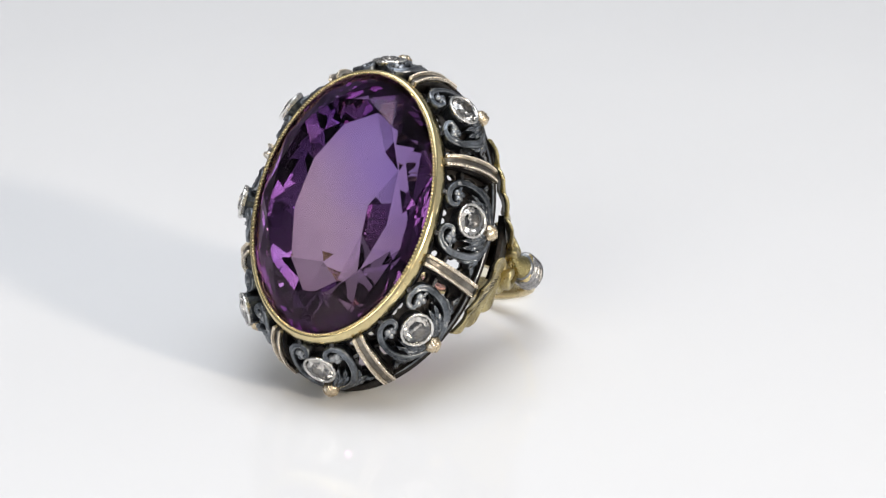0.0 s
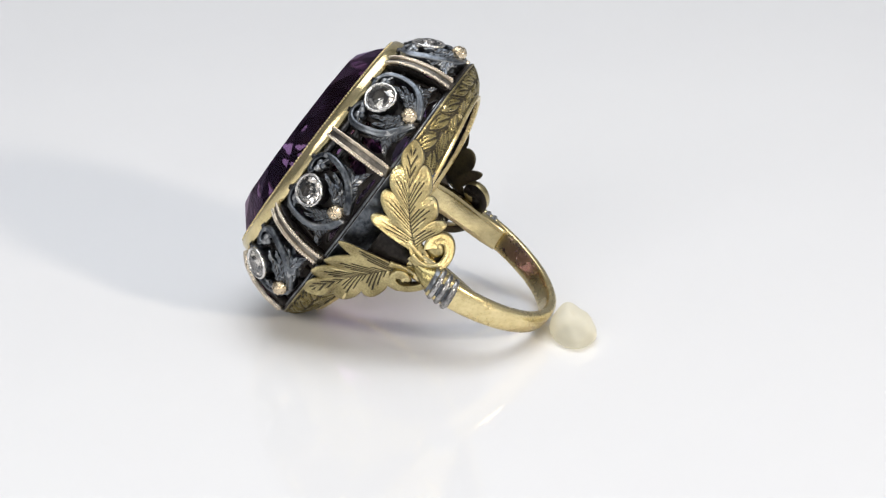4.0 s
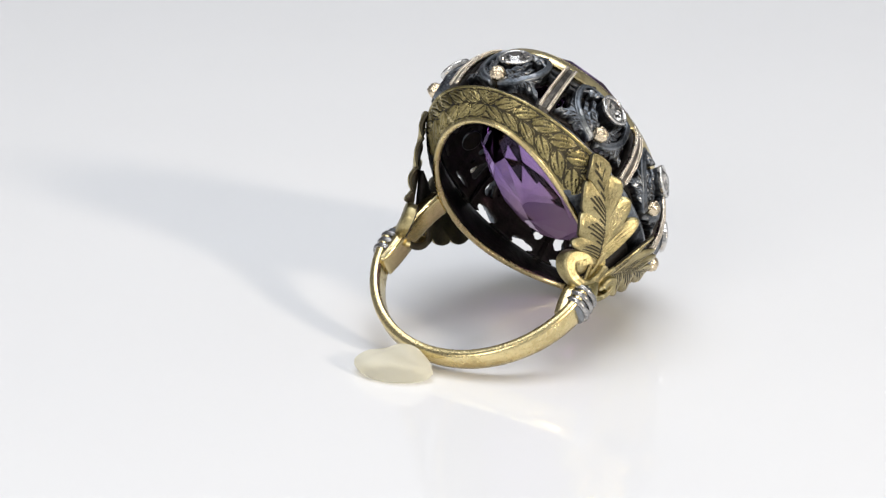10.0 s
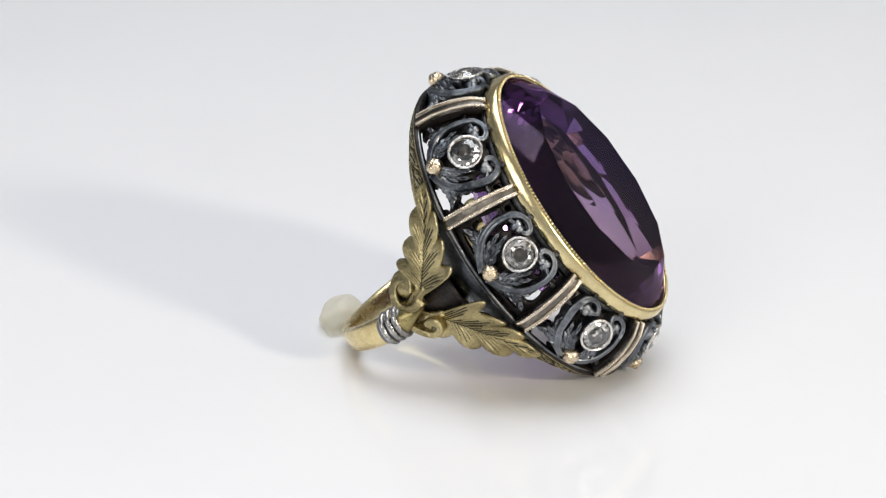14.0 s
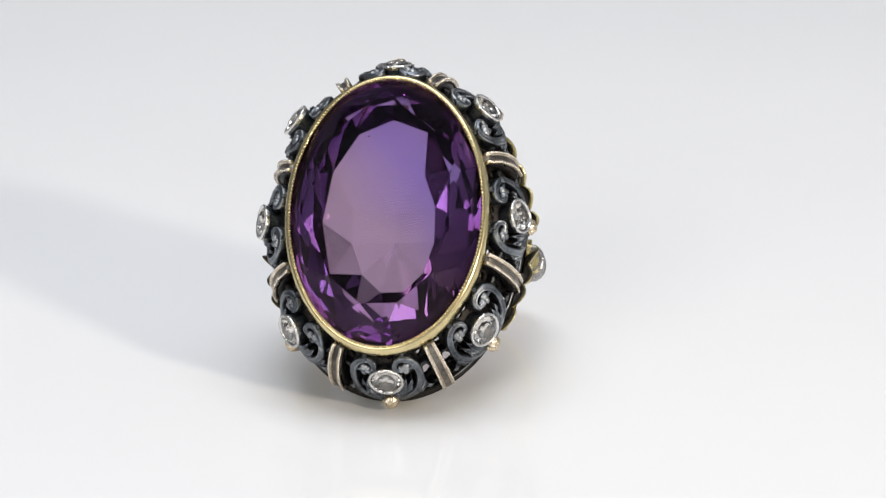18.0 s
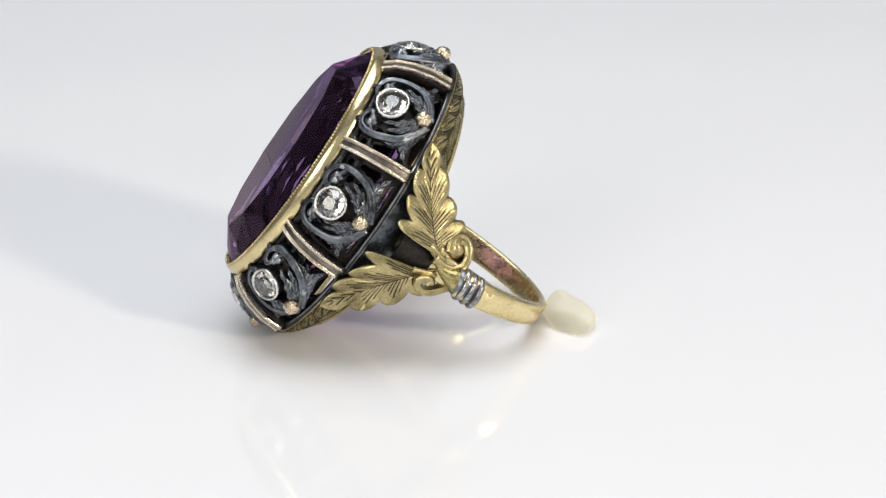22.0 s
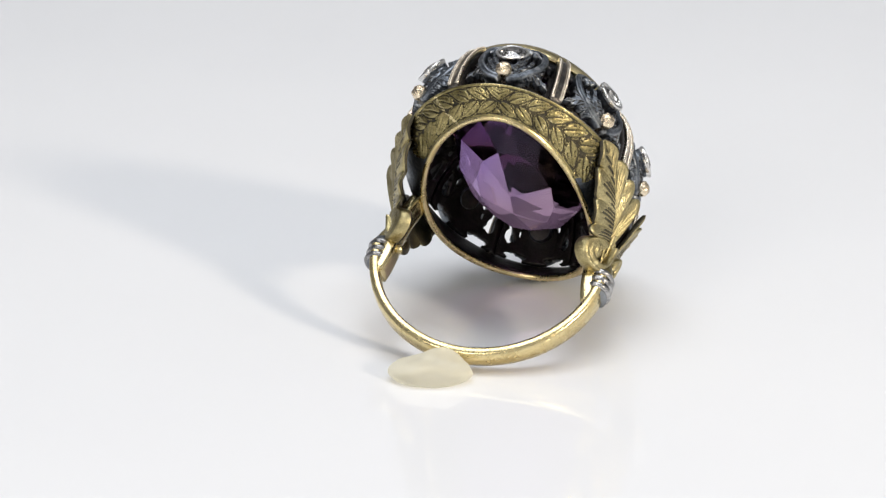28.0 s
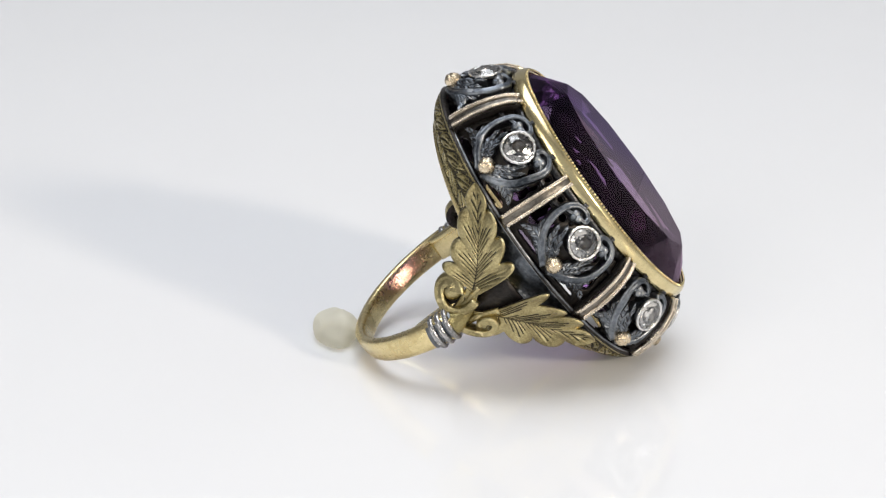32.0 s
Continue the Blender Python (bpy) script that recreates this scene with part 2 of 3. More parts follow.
def stone(ring):
    bm = bmesh.new()
    pts, sides = [], 12
    for k in range(sides):
        f = 2 * math.pi * (k + 0.5) / sides
        pts.append((5.45 * math.cos(f), 8.2 * math.sin(f), 4.3))
        # lower and upper corners of the kites round the keel
        pts.append((3.4 * math.cos(f), 5.7 * math.sin(f), -4.95))
        f = 2 * math.pi * k / sides
        pts.append((6.7 * math.cos(f), 9.7 * math.sin(f), 3.2))
        pts.append((5.5 * math.cos(f), 8.4 * math.sin(f), -3.15))
    for k in range(2 * sides):
        f = math.pi * k / sides
        for z in (1.95, 2.15):
            pts.append((7.55 * math.cos(f), 10.85 * math.sin(f), z))
    pts += [(0, 1.2, -6.3), (0, -1.2, -6.3)]
    for p in pts:
        bm.verts.new(Vector(p) * MM)
    made = bmesh.ops.convex_hull(bm, input=bm.verts[:])
    bmesh.ops.delete(bm, geom=list(set(made["geom_interior"] + made["geom_unused"])), context="VERTS")
    bmesh.ops.dissolve_limit(bm, angle_limit=0.02, verts=bm.verts[:], edges=bm.edges[:])
    gem_ob = part("amethyst", bm, AMETHYST, ring, "large oval faceted purple amethyst", False, G)
    for x, y, z, r in ((-1.2, 5.6, 3.6, 0.09), (2.1, 3.2, 3.4, 0.06), (1.4, -2.4, 2.6, 0.05)):
        bm = bmesh.new()
        ball(bm, (x, y, z), r, 1)
        part("inclusion", bm, PATINA, gem_ob, "tiny dark inclusion inside the stone")


def bezel(ring):
    bm = bmesh.new()
    oval_ring(bm, 7.95, 11.25, [(-0.15, 1.3), (0.1, 1.3), (0.19, 1.45), (0.12, 1.85), (0.02, 2.15), (-0.12, 2.38), (-0.32, 2.45), (-0.48, 2.36), (-0.55, 2.15), (-0.5, 1.7), (-0.35, 1.2)])
    bz = part("bezel", bm, AGED, ring, "polished yellow gold bezel", True, G)
    bm = bmesh.new()
    for k in range(224):
        ball(bm, oval(7.95, 11.25, -0.38, 2.46, k, 224), 0.13, 1)
    tagged(part("milgrain", bm, POLISHED, bz, "fine gold beading along the stone"), kind="stuff")
    bm = bmesh.new()
    oval_ring(bm, 7.95, 11.25, [(-0.35, 0.5), (-0.05, 0.55), (0.08, 0.85), (0.0, 1.32), (-0.35, 1.32)])
    part("upper_rail", bm, IRON, ring, "dark oxidised silver rail under the bezel", True, G)
    bm = bmesh.new()
    line = [dome(360 * k / 144, 0.985, -0.1) for k in range(144)]
    rows = [[(p + outward(360 * k / 144, 0.97) * 0.13 * math.cos(q) + Vector((0, 0, 0.13 * math.sin(q)))) * MM
             for q in [2 * math.pi * j / 8 for j in range(8)]] for k, p in enumerate(line)]
    skin(bm, rows, True, True, False)
    part("lower_rail", bm, OXIDE, ring, "dark oxidised silver rail above the base", True, G)


def base_band(ring):
    """The engraved gold base: its lower edge is arched to sit on a finger."""
    steps, cuts = 1000, 20
    bm = bmesh.new()

    def edge(f):
        return Vector((7.55 * math.cos(f), 11.9 * math.sin(f), -5.9 - 1.8 * math.cos(f) ** 2))

    def bare(k, w):
        # beside the shoulders the gilding gives way to plain dark silver
        f = 360 * k / steps
        return abs((f % 180) - 90) > 56 + 8 * math.sin(math.pi * w) + 3 * noise.noise(Vector((f * 0.3, w * 2, 0)))

    def groove(k, w):
        # sprays of leaves running from each end of the oval to its sides
        f = 360 * k / steps
        x = abs((f % 180) - 90) * 0.2
        y = (w - 0.5) * 2.8
        if abs(y) < 0.07:
            return not bare(k, w)
        cut = abs(y) / 1.4 < 0.90
        for m in range(int(x / 2.0) - 2, int(x / 2.0) + 2):
            dx, dy = x - (m * 2.0 + (0.2 if y > 0 else 1.1)), abs(y) - 0.05
            dx += 0.2 * noise.noise(Vector((m * 3.3, y > 0, f // 90)))
            a, b = dx * 0.80 + dy * 0.60, dy * 0.80 - dx * 0.60 + 0.05 * (dx + dy) ** 2
            if 0 < a < 2.5:
                wide = 0.52 * math.sin(math.pi * (a / 2.5) ** 0.8)
                if abs(b) < wide + 0.16:
                    cut = wide - 0.03 < abs(b) < wide + 0.05 + 0.11 * a / 2.5 or abs(b) < 0.07 * (1.3 - a / 2) or abs(abs(b) - wide * 0.6) < 0.04 and 1.0 < a < 1.7
                    break
        return 0.04 < w < 0.95 and cut and not bare(k, w)

    rows, marks = [], []
    for k in range(steps):
        f = 2 * math.pi * k / steps
        top = Vector((10.15 * math.cos(f), 13.7 * math.sin(f), -4.0 - SAG * math.cos(f) ** 2))
        low = edge(f)
        out = Vector((math.cos(f) / 10.7, math.sin(f) / 14.0, 0)).normalized()
        down = (low - top).normalized()
        nrm = (out - down * out.dot(down)).normalized()
        row, mark = [], []
        for j in range(cuts * 2 + 1):
            w = j / (cuts * 2)
            g = groove(k, w)
            p = top.lerp(low, w) + nrm * (0.25 * math.sin(math.pi * min(1, w * 1.02)) - (0.14 if g else 0))
            row.append(p * MM)
            mark.append(g)
        for dz, dr in ((-0.16, 0.04), (-0.27, -0.14), (-0.22, -0.38), (0.1, -0.5)):
            row.append((low + out * dr + Vector((0, 0, dz))) * MM)
            mark.append(False)
        for j in range(6):
            w = 1 - j / 5
            row.append((top.lerp(low, w) - nrm * 0.55) * MM)
            mark.append(False)
        rows.append(row)
        marks.append(mark)
    n1 = cuts * 2 + 1

    def index(i, j):
        if j < n1 - 1 and bare(i, j / n1):
            return 3
        if j < n1 - 1:
            return 1 if marks[i][j] and marks[i][j + 1] or marks[i][j] and marks[(i + 1) % steps][j] else 0
        # the inside of the band is near-black, its shade included in the colour
        return 2 if j < n1 + 3 else 4
    skin(bm, rows, True, True, False, index)
    part("base_band", bm, [BAND, PATINA, POLISHED, OXIDE, PATINA_SHADE], ring, "engraved antique gold base band with leaf sprays", True, G)


WEAVE = (-1, -0.92, -0.75, -0.55, -0.36, -0.18, -0.03, 0.03, 0.18, 0.36, 0.55, 0.75, 0.92, 1)


def leaf_mesh(bm, base, bend, tip, wide, place_at, lobes=3, thick=0.26, rows=120, cut=0.07, every=6, curl=0.34, lag=0.4):
    """A lobed leaf drawn on a sheet: base, bend and tip steer its midrib, place_at(a, b, h) sets it on its support."""
    base, bend, tip = (Vector(q).to_2d() for q in (base, bend, tip))

    def rib(s):
        return base * (1 - s) ** 2 + bend * 2 * s * (1 - s) + tip * s * s

    def half(s):
        body = math.sin(math.pi * min(1, 0.03 + 0.97 * s) ** 0.65) ** 0.75 if s < 1 else 0
        q = (s * (lobes + 0.7)) % 1.0
        notch = 0.66 + 0.34 * math.sin(math.pi * q ** 1.3) ** 0.75
        return max(0.02, body * (notch if s < 0.93 else 0.78))
    top_rows, low_rows = [], []
    k = len(WEAVE)
    for i in range(rows):
        s = i / (rows - 1)
        c = rib(s)
        d = (rib(min(1, s + 0.02)) - rib(max(0, s - 0.02))).normalized()
        nrm = Vector((-d.y, d.x))
        vein = i % every == 3 and s < 0.94
        t_row, l_row = [], []
        for w in WEAVE:
            hw = half(s) * wide
            a = abs(w)
            p = rib(s * (lag + (1 - lag) * s)) * (1 - a) + (c + nrm * hw * (1 if w > 0 else -1)) * a + d * hw * 0.5 * a * (1 - a)
            lift = curl * (1 - abs(w)) * math.sin(math.pi * min(1, s + 0.1)) + 0.12 * math.sin(s * (lobes + 0.7) * 2 * math.pi) * abs(w)
            g = (vein and 0.02 < abs(w) < 0.9) or (abs(w) < 0.1 and s < 0.9)
            edge = 0.12 if abs(w) > 0.95 else 0.0
            t_row.append(place_at(p.x, p.y, lift + thick - (cut if g else 0) - edge) * MM)
            l_row.append(place_at(p.x, p.y, lift + edge * 0.5) * MM)
        top_rows.append(t_row)
        low_rows.append(l_row[::-1])

    def index(i, j):
        if j >= k - 1:
            return 0
        middle = j == k // 2 - 1 and i < rows * 0.9
        return 1 if middle or (0 < j < k - 2 and i % every == 3 and i < rows * 0.94) else 0
    skin(bm, [t + l for t, l in zip(top_rows, low_rows)], True, False, True, index)


def acanthus(bm, base, bend, tip, inner, outer, neck, drops, place_at, thick=0.42, per=26):
    """A leaf fanning out of a narrow neck: inner and outer hold the tips of its rounded side lobes, drops how far they bend back."""
    base, bend, tip = (Vector(q).to_2d() for q in (base, bend, tip))

    def rib(s):
        return base * (1 - s) ** 2 + bend * 2 * s * (1 - s) + tip * s * s
    n = len(inner)
    marks = [0.0, 0.22] + [0.22 + 0.46 * (k + 1) / n for k in range(n)] + [1.0]

    def edge(lobes, hand):
        lobes = [Vector(q) for q in lobes]
        d = (rib(0.1) - rib(0)).normalized()
        side = Vector((-d.y, d.x)) * hand
        start, first = rib(0.0) + side * neck, rib(0.29) + side * neck * 0.6
        pits = [first]
        for k in range(n):
            after = lobes[k + 1] if k + 1 < n else tip
            pits.append(rib(marks[k + 2] + 0.06).lerp(lobes[k].lerp(after, 0.45), 0.72))
        line = [start.lerp(first, i / 10) for i in range(10)]
        for k in range(n):
            a, b = pits[k], pits[k + 1]
            for i in range(per):
                q = i / per
                bow = math.sin(math.pi * q ** (1.3 if k == 0 else 1.1)) ** (0.7 if k == 0 and q < 0.5 else 0.5)
                line.append(a.lerp(b, q) + (lobes[k] - a.lerp(b, 0.5)) * bow)
        a = pits[-1]
        c = (tip - a).normalized()
        out = Vector((-c.y, c.x)) * hand
        for i in range(per + 1):
            q = i / per
            line.append(a.lerp(tip, q) + out * 0.22 * (tip - a).length * math.sin(math.pi * q ** 0.8) ** 0.75)
        return line
    sides = {1: edge(inner, 1), -1: edge(outer, -1)}
    rows, dark = [], {}
    total = len(sides[1])
    k2 = len(FAN)
    for i in range(total):
        if i < 10:
            lobe, q, s = -1, 0.0, marks[1] * i / 10
        else:
            lobe, j = divmod(i - 10, per)
            if lobe > n:
                lobe, j = n, per
            q = j / per
            s = marks[lobe + 1] + (marks[lobe + 2] - marks[lobe + 1]) * q
        # long vein to the lobe's end, shorter ones beside it
        reach = 0.0
        if lobe >= 0 and s < 0.93:
            j = round(q * per)
            reach = {3: 0.42, 4: 0.40, 8: 0.66, 9: 0.60, 13: 0.84, 14: 0.76, 18: 0.70, 19: 0.6, 22: 0.5, 23: 0.45}.get(j, 0.0) * (0.8 if lobe == n else 1.0)
        top, low = [], []
        for m, w in enumerate(FAN):
            a = abs(w)
            hand = 1 if w > 0 else -1
            e = sides[hand][i]
            c = rib(s)
            p = c.lerp(e, a) + (rib(min(1, s + 0.05)) - c) * 1.2 * a * (1 - a)
            swell = math.sin(math.pi * q) if lobe >= 0 else 0.4
            lift = 0.14 * math.sin(math.pi * a * 0.8) * (0.35 + 0.65 * swell) + 0.38 * a ** 3 * swell + 0.55 * s ** 3
            sag = drops[hand]
            here = (lobe if lobe >= 0 else 0) + (q - 0.5 if lobe >= 0 else -0.5)
            k = min(max(int(math.floor(here)), 0), n - 1)
            at_edge = sag[k] + (sag[k + 1] - sag[k]) * min(max(here - k, 0.0), 1.0)
            lift -= 0.45 + (at_edge - 0.45) * a * (min(1.0, i / 14)) + (sag[n] - 0.45) * (1 - a) * s ** 2
            cut = a < 0.05 and s < 0.86 or 0.05 < a < reach
            if cut:
                dark[i, m] = True
            rim = 0.14 if a > 0.97 else 0.0
            top.append(place_at(p.x, p.y, lift + thick - (0.10 if cut else 0) - rim) * MM)
            low.append(place_at(p.x, p.y, lift + rim * 0.4) * MM)
        rows.append(top + low[::-1])

    def index(i, j):
        # the back faces take the same dark material as the cut veins
        return 1 if j >= k2 or (i, j) in dark and (i, j + 1) in dark else 0
    skin(bm, rows, True, False, True, index)


FAN = (-1, -0.94, -0.84, -0.7, -0.56, -0.42, -0.28, -0.16, -0.07, -0.022, 0.022, 0.07, 0.16, 0.28, 0.42, 0.56, 0.7, 0.84, 0.94, 1)


def shoulder_sheet(sign):
    """The sheet on which the shoulder leaves of one side lie: y along the stone, z out of it."""
    return lambda y, z, h: Vector((sign * (10.8 - 0.043 * y * y + 0.28 * (z + 5.4) + h), y, z))


def shoulders(ring):
    for sign in (1, -1):
        at = shoulder_sheet(sign)
        bm = bmesh.new()
        acanthus(bm, (0.25, -11.5), (1.6, -8.0), (8.3, -4.2), ((1.4, -5.75), (3.5, -4.8), (5.3, -4.35)), ((3.85, -10.55), (5.05, -9.0), (6.7, -7.05)), 0.8, {1: (0.25, 0.6, 0.7, 0.8), -1: (1.0, 1.0, 1.0, 0.8)}, at)
        part("upper_leaf", bm, [ANTIQUE, PATINA], ring, "veined antique gold acanthus leaf", True, G)
        bm = bmesh.new()
        acanthus(bm, (0.25, -11.6), (-1.3, -8.2), (-7.9, -4.45), ((-2.3, -10.8), (-4.5, -9.3), (-6.4, -7.6)), ((-1.2, -5.0), (-3.6, -4.35), (-5.3, -3.95)), 0.6, {1: (0.5, 0.6, 0.7, 0.7), -1: (0.3, 0.5, 0.6, 0.7)}, lambda y, z, h: at(y, z, h - 0.12))
        part("lower_leaf", bm, [ANTIQUE, PATINA], ring, "veined antique gold acanthus leaf", True, G)
        def bent(y, z, h):
            # the base of the leaf rolls back
            return at(y, z, h) + Vector((sign * min(0.35, -0.55 * (y - 1.9)), 0.25 * h, 0))

        # a broad ribbon sweeping off the leaf and curling into a flat boss
        bm = bmesh.new()
        line = [(0.75, -9.7), (0.55, -10.7), (0.75, -11.6), (1.45, -12.15), (2.3, -12.1), (2.95, -11.55), (3.0, -10.85), (2.5, -10.5), (2.05, -10.75)]
        ribbon(bm, line, lambda s: 0.36 + 0.08 * s + 0.30 * max(0.0, (s - 0.62) / 0.38) ** 1.2, 0.8, bent, 7, 0.1)
        ball(bm, bent(2.1, -10.85, -0.3), 0.85, 3, (0.5, 0.85, 1))
        # dark disc added behind the curl in place of its shaded slot
        back = bmesh.ops.create_cone(bm, cap_ends=True, segments=28, radius1=1, radius2=1, depth=0.3)
        for v in back["verts"]:
            c = v.co.copy()
            v.co = bent(1.85 + 1.15 * c.x, -11.2 + 0.95 * c.y, -0.45 + c.z) * MM
            for face in v.link_faces:
                face.material_index = 1
        part("volute", bm, [ANTIQUE, PATINA_SHADE], ring, "curled antique gold volute", True, G)
        # the small oval scroll under the lower leaf
        bm = bmesh.new()
        line = [(0.45, -12.6), (-0.6, -12.15), (-1.55, -11.45), (-2.1, -10.6), (-1.95, -9.8), (-1.4, -9.6), (-1.05, -10.1), (-1.15, -10.6)]
        ribbon(bm, line, lambda s: 0.30 + 0.14 * max(0.0, (s - 0.6) / 0.4), 1.2, lambda y, z, h: at(y, z, h + 0.4), 6, 0.05)
        ball(bm, at(-1.15, -10.5, 0.1), 0.42, 2, (0.8, 0.9, 1.2))
        part("volute", bm, [ANTIQUE, PATINA], ring, "small curled antique gold scroll", True, G)
        for y1, z1, y2, z2 in ((0.25, -13.0, 0.9, -10.4), (-0.25, -13.0, -0.6, -10.3)):
            bm = bmesh.new()
            line = smooth_line([Vector((sign * 9.6, 0.15 + y1 * 0.6, z1)), at((y1 + y2) / 2, (z1 + z2) / 2, -0.2), at(y2, z2, -0.1), at(y2 * 1.6, z2 + 1.6, -0.1)], 6)
            tube(bm, line, lambda i: Vector((sign, 0, 0)), lambda s: 0.42 - 0.16 * s, 10, 0.7)
            part("stem", bm, ANTIQUE, ring, "antique gold stem of a shoulder leaf", True, G)
        # the gold knuckle between wire and leaves
        bm = bmesh.new()
        line = smooth_line([Vector((sign * x + 0.2, y, z)) for x, y, z in ((9.5, 0.15, -12.5), (9.6, 0.15, -11.9), (9.6, 0.15, -11.2), (9.45, 0.25, -10.2))], 4)
        tube(bm, line, lambda i: Vector((sign, 0, 0)), lambda s: 1.08 - 0.9 * s ** 1.4, 16, 0.85)
        part("knuckle", bm, BAND, ring, "darkened gold root of the shoulder leaves", True, G)
        # the plain inner strip from shank to base
        bm = bmesh.new()
        line = [Vector((sign * x + 0.3 * k_, 0.25 * k_, z)) for x, z, k_ in ((8.8, -15.3, 1), (8.55, -14.2, 1), (8.4, -12.8, 1), (8.38, -11.2, 0.8), (8.3, -9.8, 0.5), (8.1, -8.6, 0.2), (7.9, -7.9, 0), (7.8, -7.5, 0))]
        rows = []
        for i, p in enumerate(smooth_line(line, 4)):
            w = 1.08 + 0.12 * min(1, i / 20)
            rows.append([(p + Vector((sign * dx, dy * w, 0))) * MM for dx, dy in ((-0.25, -0.9), (-0.3, -0.6), (-0.3, 0.6), (-0.25, 0.9), (-0.15, 1), (0.65, 1), (0.75, 0.9), (0.75, -0.9), (0.65, -1), (-0.15, -1))])
        skin(bm, rows)
        part("shoulder_strip", bm, AGED, ring, "plain gold strip joining shank and base", True, G)
        # web behind the leaves, near-black to put in the shade of their gap
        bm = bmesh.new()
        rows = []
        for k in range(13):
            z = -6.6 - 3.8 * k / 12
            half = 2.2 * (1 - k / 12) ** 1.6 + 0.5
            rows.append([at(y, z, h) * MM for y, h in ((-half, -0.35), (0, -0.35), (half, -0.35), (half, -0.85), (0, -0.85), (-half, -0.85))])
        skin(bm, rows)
        part("web", bm, PATINA_SHADE, ring, "near-black web filling the shaded gap behind the shoulder leaves", True, G)
        # four turns of silver wire round a dark collar on the shank
        def loop(cz, r, a):
            return Vector((sign * (9.5 + r * 0.9 * math.cos(a)) + 0.25, 0.15 + r * 1.12 * math.sin(a), cz - 0.1 * math.cos(a) + 0.12 * math.sin(a)))
        bm = bmesh.new()
        skin(bm, [[loop(z, 0.98, 2 * math.pi * i / 24) * MM for i in range(24)] for z in (-12.1, -12.7, -13.4, -14.4)])
        collar = part("collar", bm, OXIDE, ring, "dark collar at the end of the shank", True, G)
        for k in range(3):
            bm = bmesh.new()
            rows = []
            for i in range(32):
                a = 2 * math.pi * i / 32
                c, o = loop((-12.75 if sign > 0 else -12.5) - 0.66 * k, 1.0, a), Vector((sign * math.cos(a), math.sin(a), 0))
                rows.append([(c + o * 0.3 * math.cos(q) + Vector((0, 0, 0.27 * math.sin(q)))) * MM for q in [2 * math.pi * j / 8 for j in range(8)]])
            skin(bm, rows, True, True, False)
            part("wire_turn", bm, TARNISH, collar, "worn silver wire")


def shank(ring):
    bm = bmesh.new()
    rows = []
    for k in range(73):
        a = radians(-2 - 176 * k / 72)
        mid = abs(k - 36) / 36
        half, r0, r1 = 0.88 + 0.3 * mid, 9.4, 10.25
        o = Vector((math.cos(a), 0, math.sin(a)))
        c = Vector((0.3, 0.15 - 0.42 * math.sin(a), -12.1))
        rows.append([(c + o * r + Vector((0, y * half, 0))) * MM for r, y in
                     ((r0, -0.9), (r0 - 0.06, -0.5), (r0 - 0.06, 0.5), (r0, 0.9), (r0 + 0.1, 1), (r1 - 0.3, 1), (r1 - 0.08, 0.85), (r1, 0.4), (r1, -0.4), (r1 - 0.08, -0.85), (r1 - 0.3, -1), (r0 + 0.1, -1))])
    skin(bm, rows)
    part("shank", bm, POLISHED, ring, "plain polished yellow gold shank", True, G)


def ribbon(bm, points, half, depth, at, steps=7, crown=0.0):
    """A sawn strip with a worked face along points of a sheet: half(s) its half width, depth below the sheet, at(x, y, h) sets it on its support."""
    pts = smooth_line([Vector((x, y, 0)) for x, y in points], steps)
    rows = []
    for i, p in enumerate(pts):
        d = (pts[min(i + 1, len(pts) - 1)] - pts[max(i - 1, 0)]).normalized()
        side = Vector((-d.y, d.x, 0))
        s = i / (len(pts) - 1)
        r = half(s)
        rise = crown * math.sin(math.pi * min(1.0, 0.1 + s * 0.9))
        rows.append([at(p.x + side.x * r * w, p.y + side.y * r * w, h if h < -0.2 else h + rise) * MM for w, h in
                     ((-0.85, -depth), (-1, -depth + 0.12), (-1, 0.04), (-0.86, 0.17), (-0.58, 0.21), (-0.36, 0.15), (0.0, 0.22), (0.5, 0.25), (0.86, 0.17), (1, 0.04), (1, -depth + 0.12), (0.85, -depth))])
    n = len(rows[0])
    # back faces get the near-black, their shade put into the colour
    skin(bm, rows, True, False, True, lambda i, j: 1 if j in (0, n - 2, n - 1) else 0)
    return pts


def gallery_bars(ring):
    """The ribs between the cells: a dark flat face between two beaded strips."""
    for phi in BARS:
        length = math.hypot(10.0 * math.sin(radians(phi)), 13.2 * math.cos(radians(phi)))

        def at(x, y, h):
            return dome(phi + math.degrees(x / length), y / 6.0, h + 0.22 * math.sin(math.pi * min(max(y / 6, 0), 1)))
        bm = bmesh.new()
        rows = [[at(x, 0.05 + 5.95 * k / 16, h) * MM for x, h in ((-0.35, -0.85), (-0.47, -0.6), (-0.47, 0.3), (-0.25, 0.34), (0.25, 0.34), (0.47, 0.3), (0.47, -0.6), (0.35, -0.85))] for k in range(17)]
        # sides and back of the rib carry the near-black with its shade
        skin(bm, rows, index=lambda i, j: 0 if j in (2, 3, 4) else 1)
        bar = part("rib", bm, [GROOVE, PATINA_SHADE], ring, "dark oxidised rib between two cells", True, G)
        for side in (-1, 1):
            bm = bmesh.new()
            rows = [[at(side * x, 0.0 + 5.8 * k / 24, h) * MM for x, h in ((0.22, 0.2), (0.22, 0.44), (0.28, 0.5), (0.42, 0.5), (0.5, 0.42), (0.52, 0.1))] for k in range(25)]
            skin(bm, rows)
            for k in range(34):
                ball(bm, at(side * 0.45, 0.08 + 5.6 * k / 33, 0.46), 0.105, 1)
            part("beaded_strip", bm, ROSE, bar, "beaded rose gold strip")


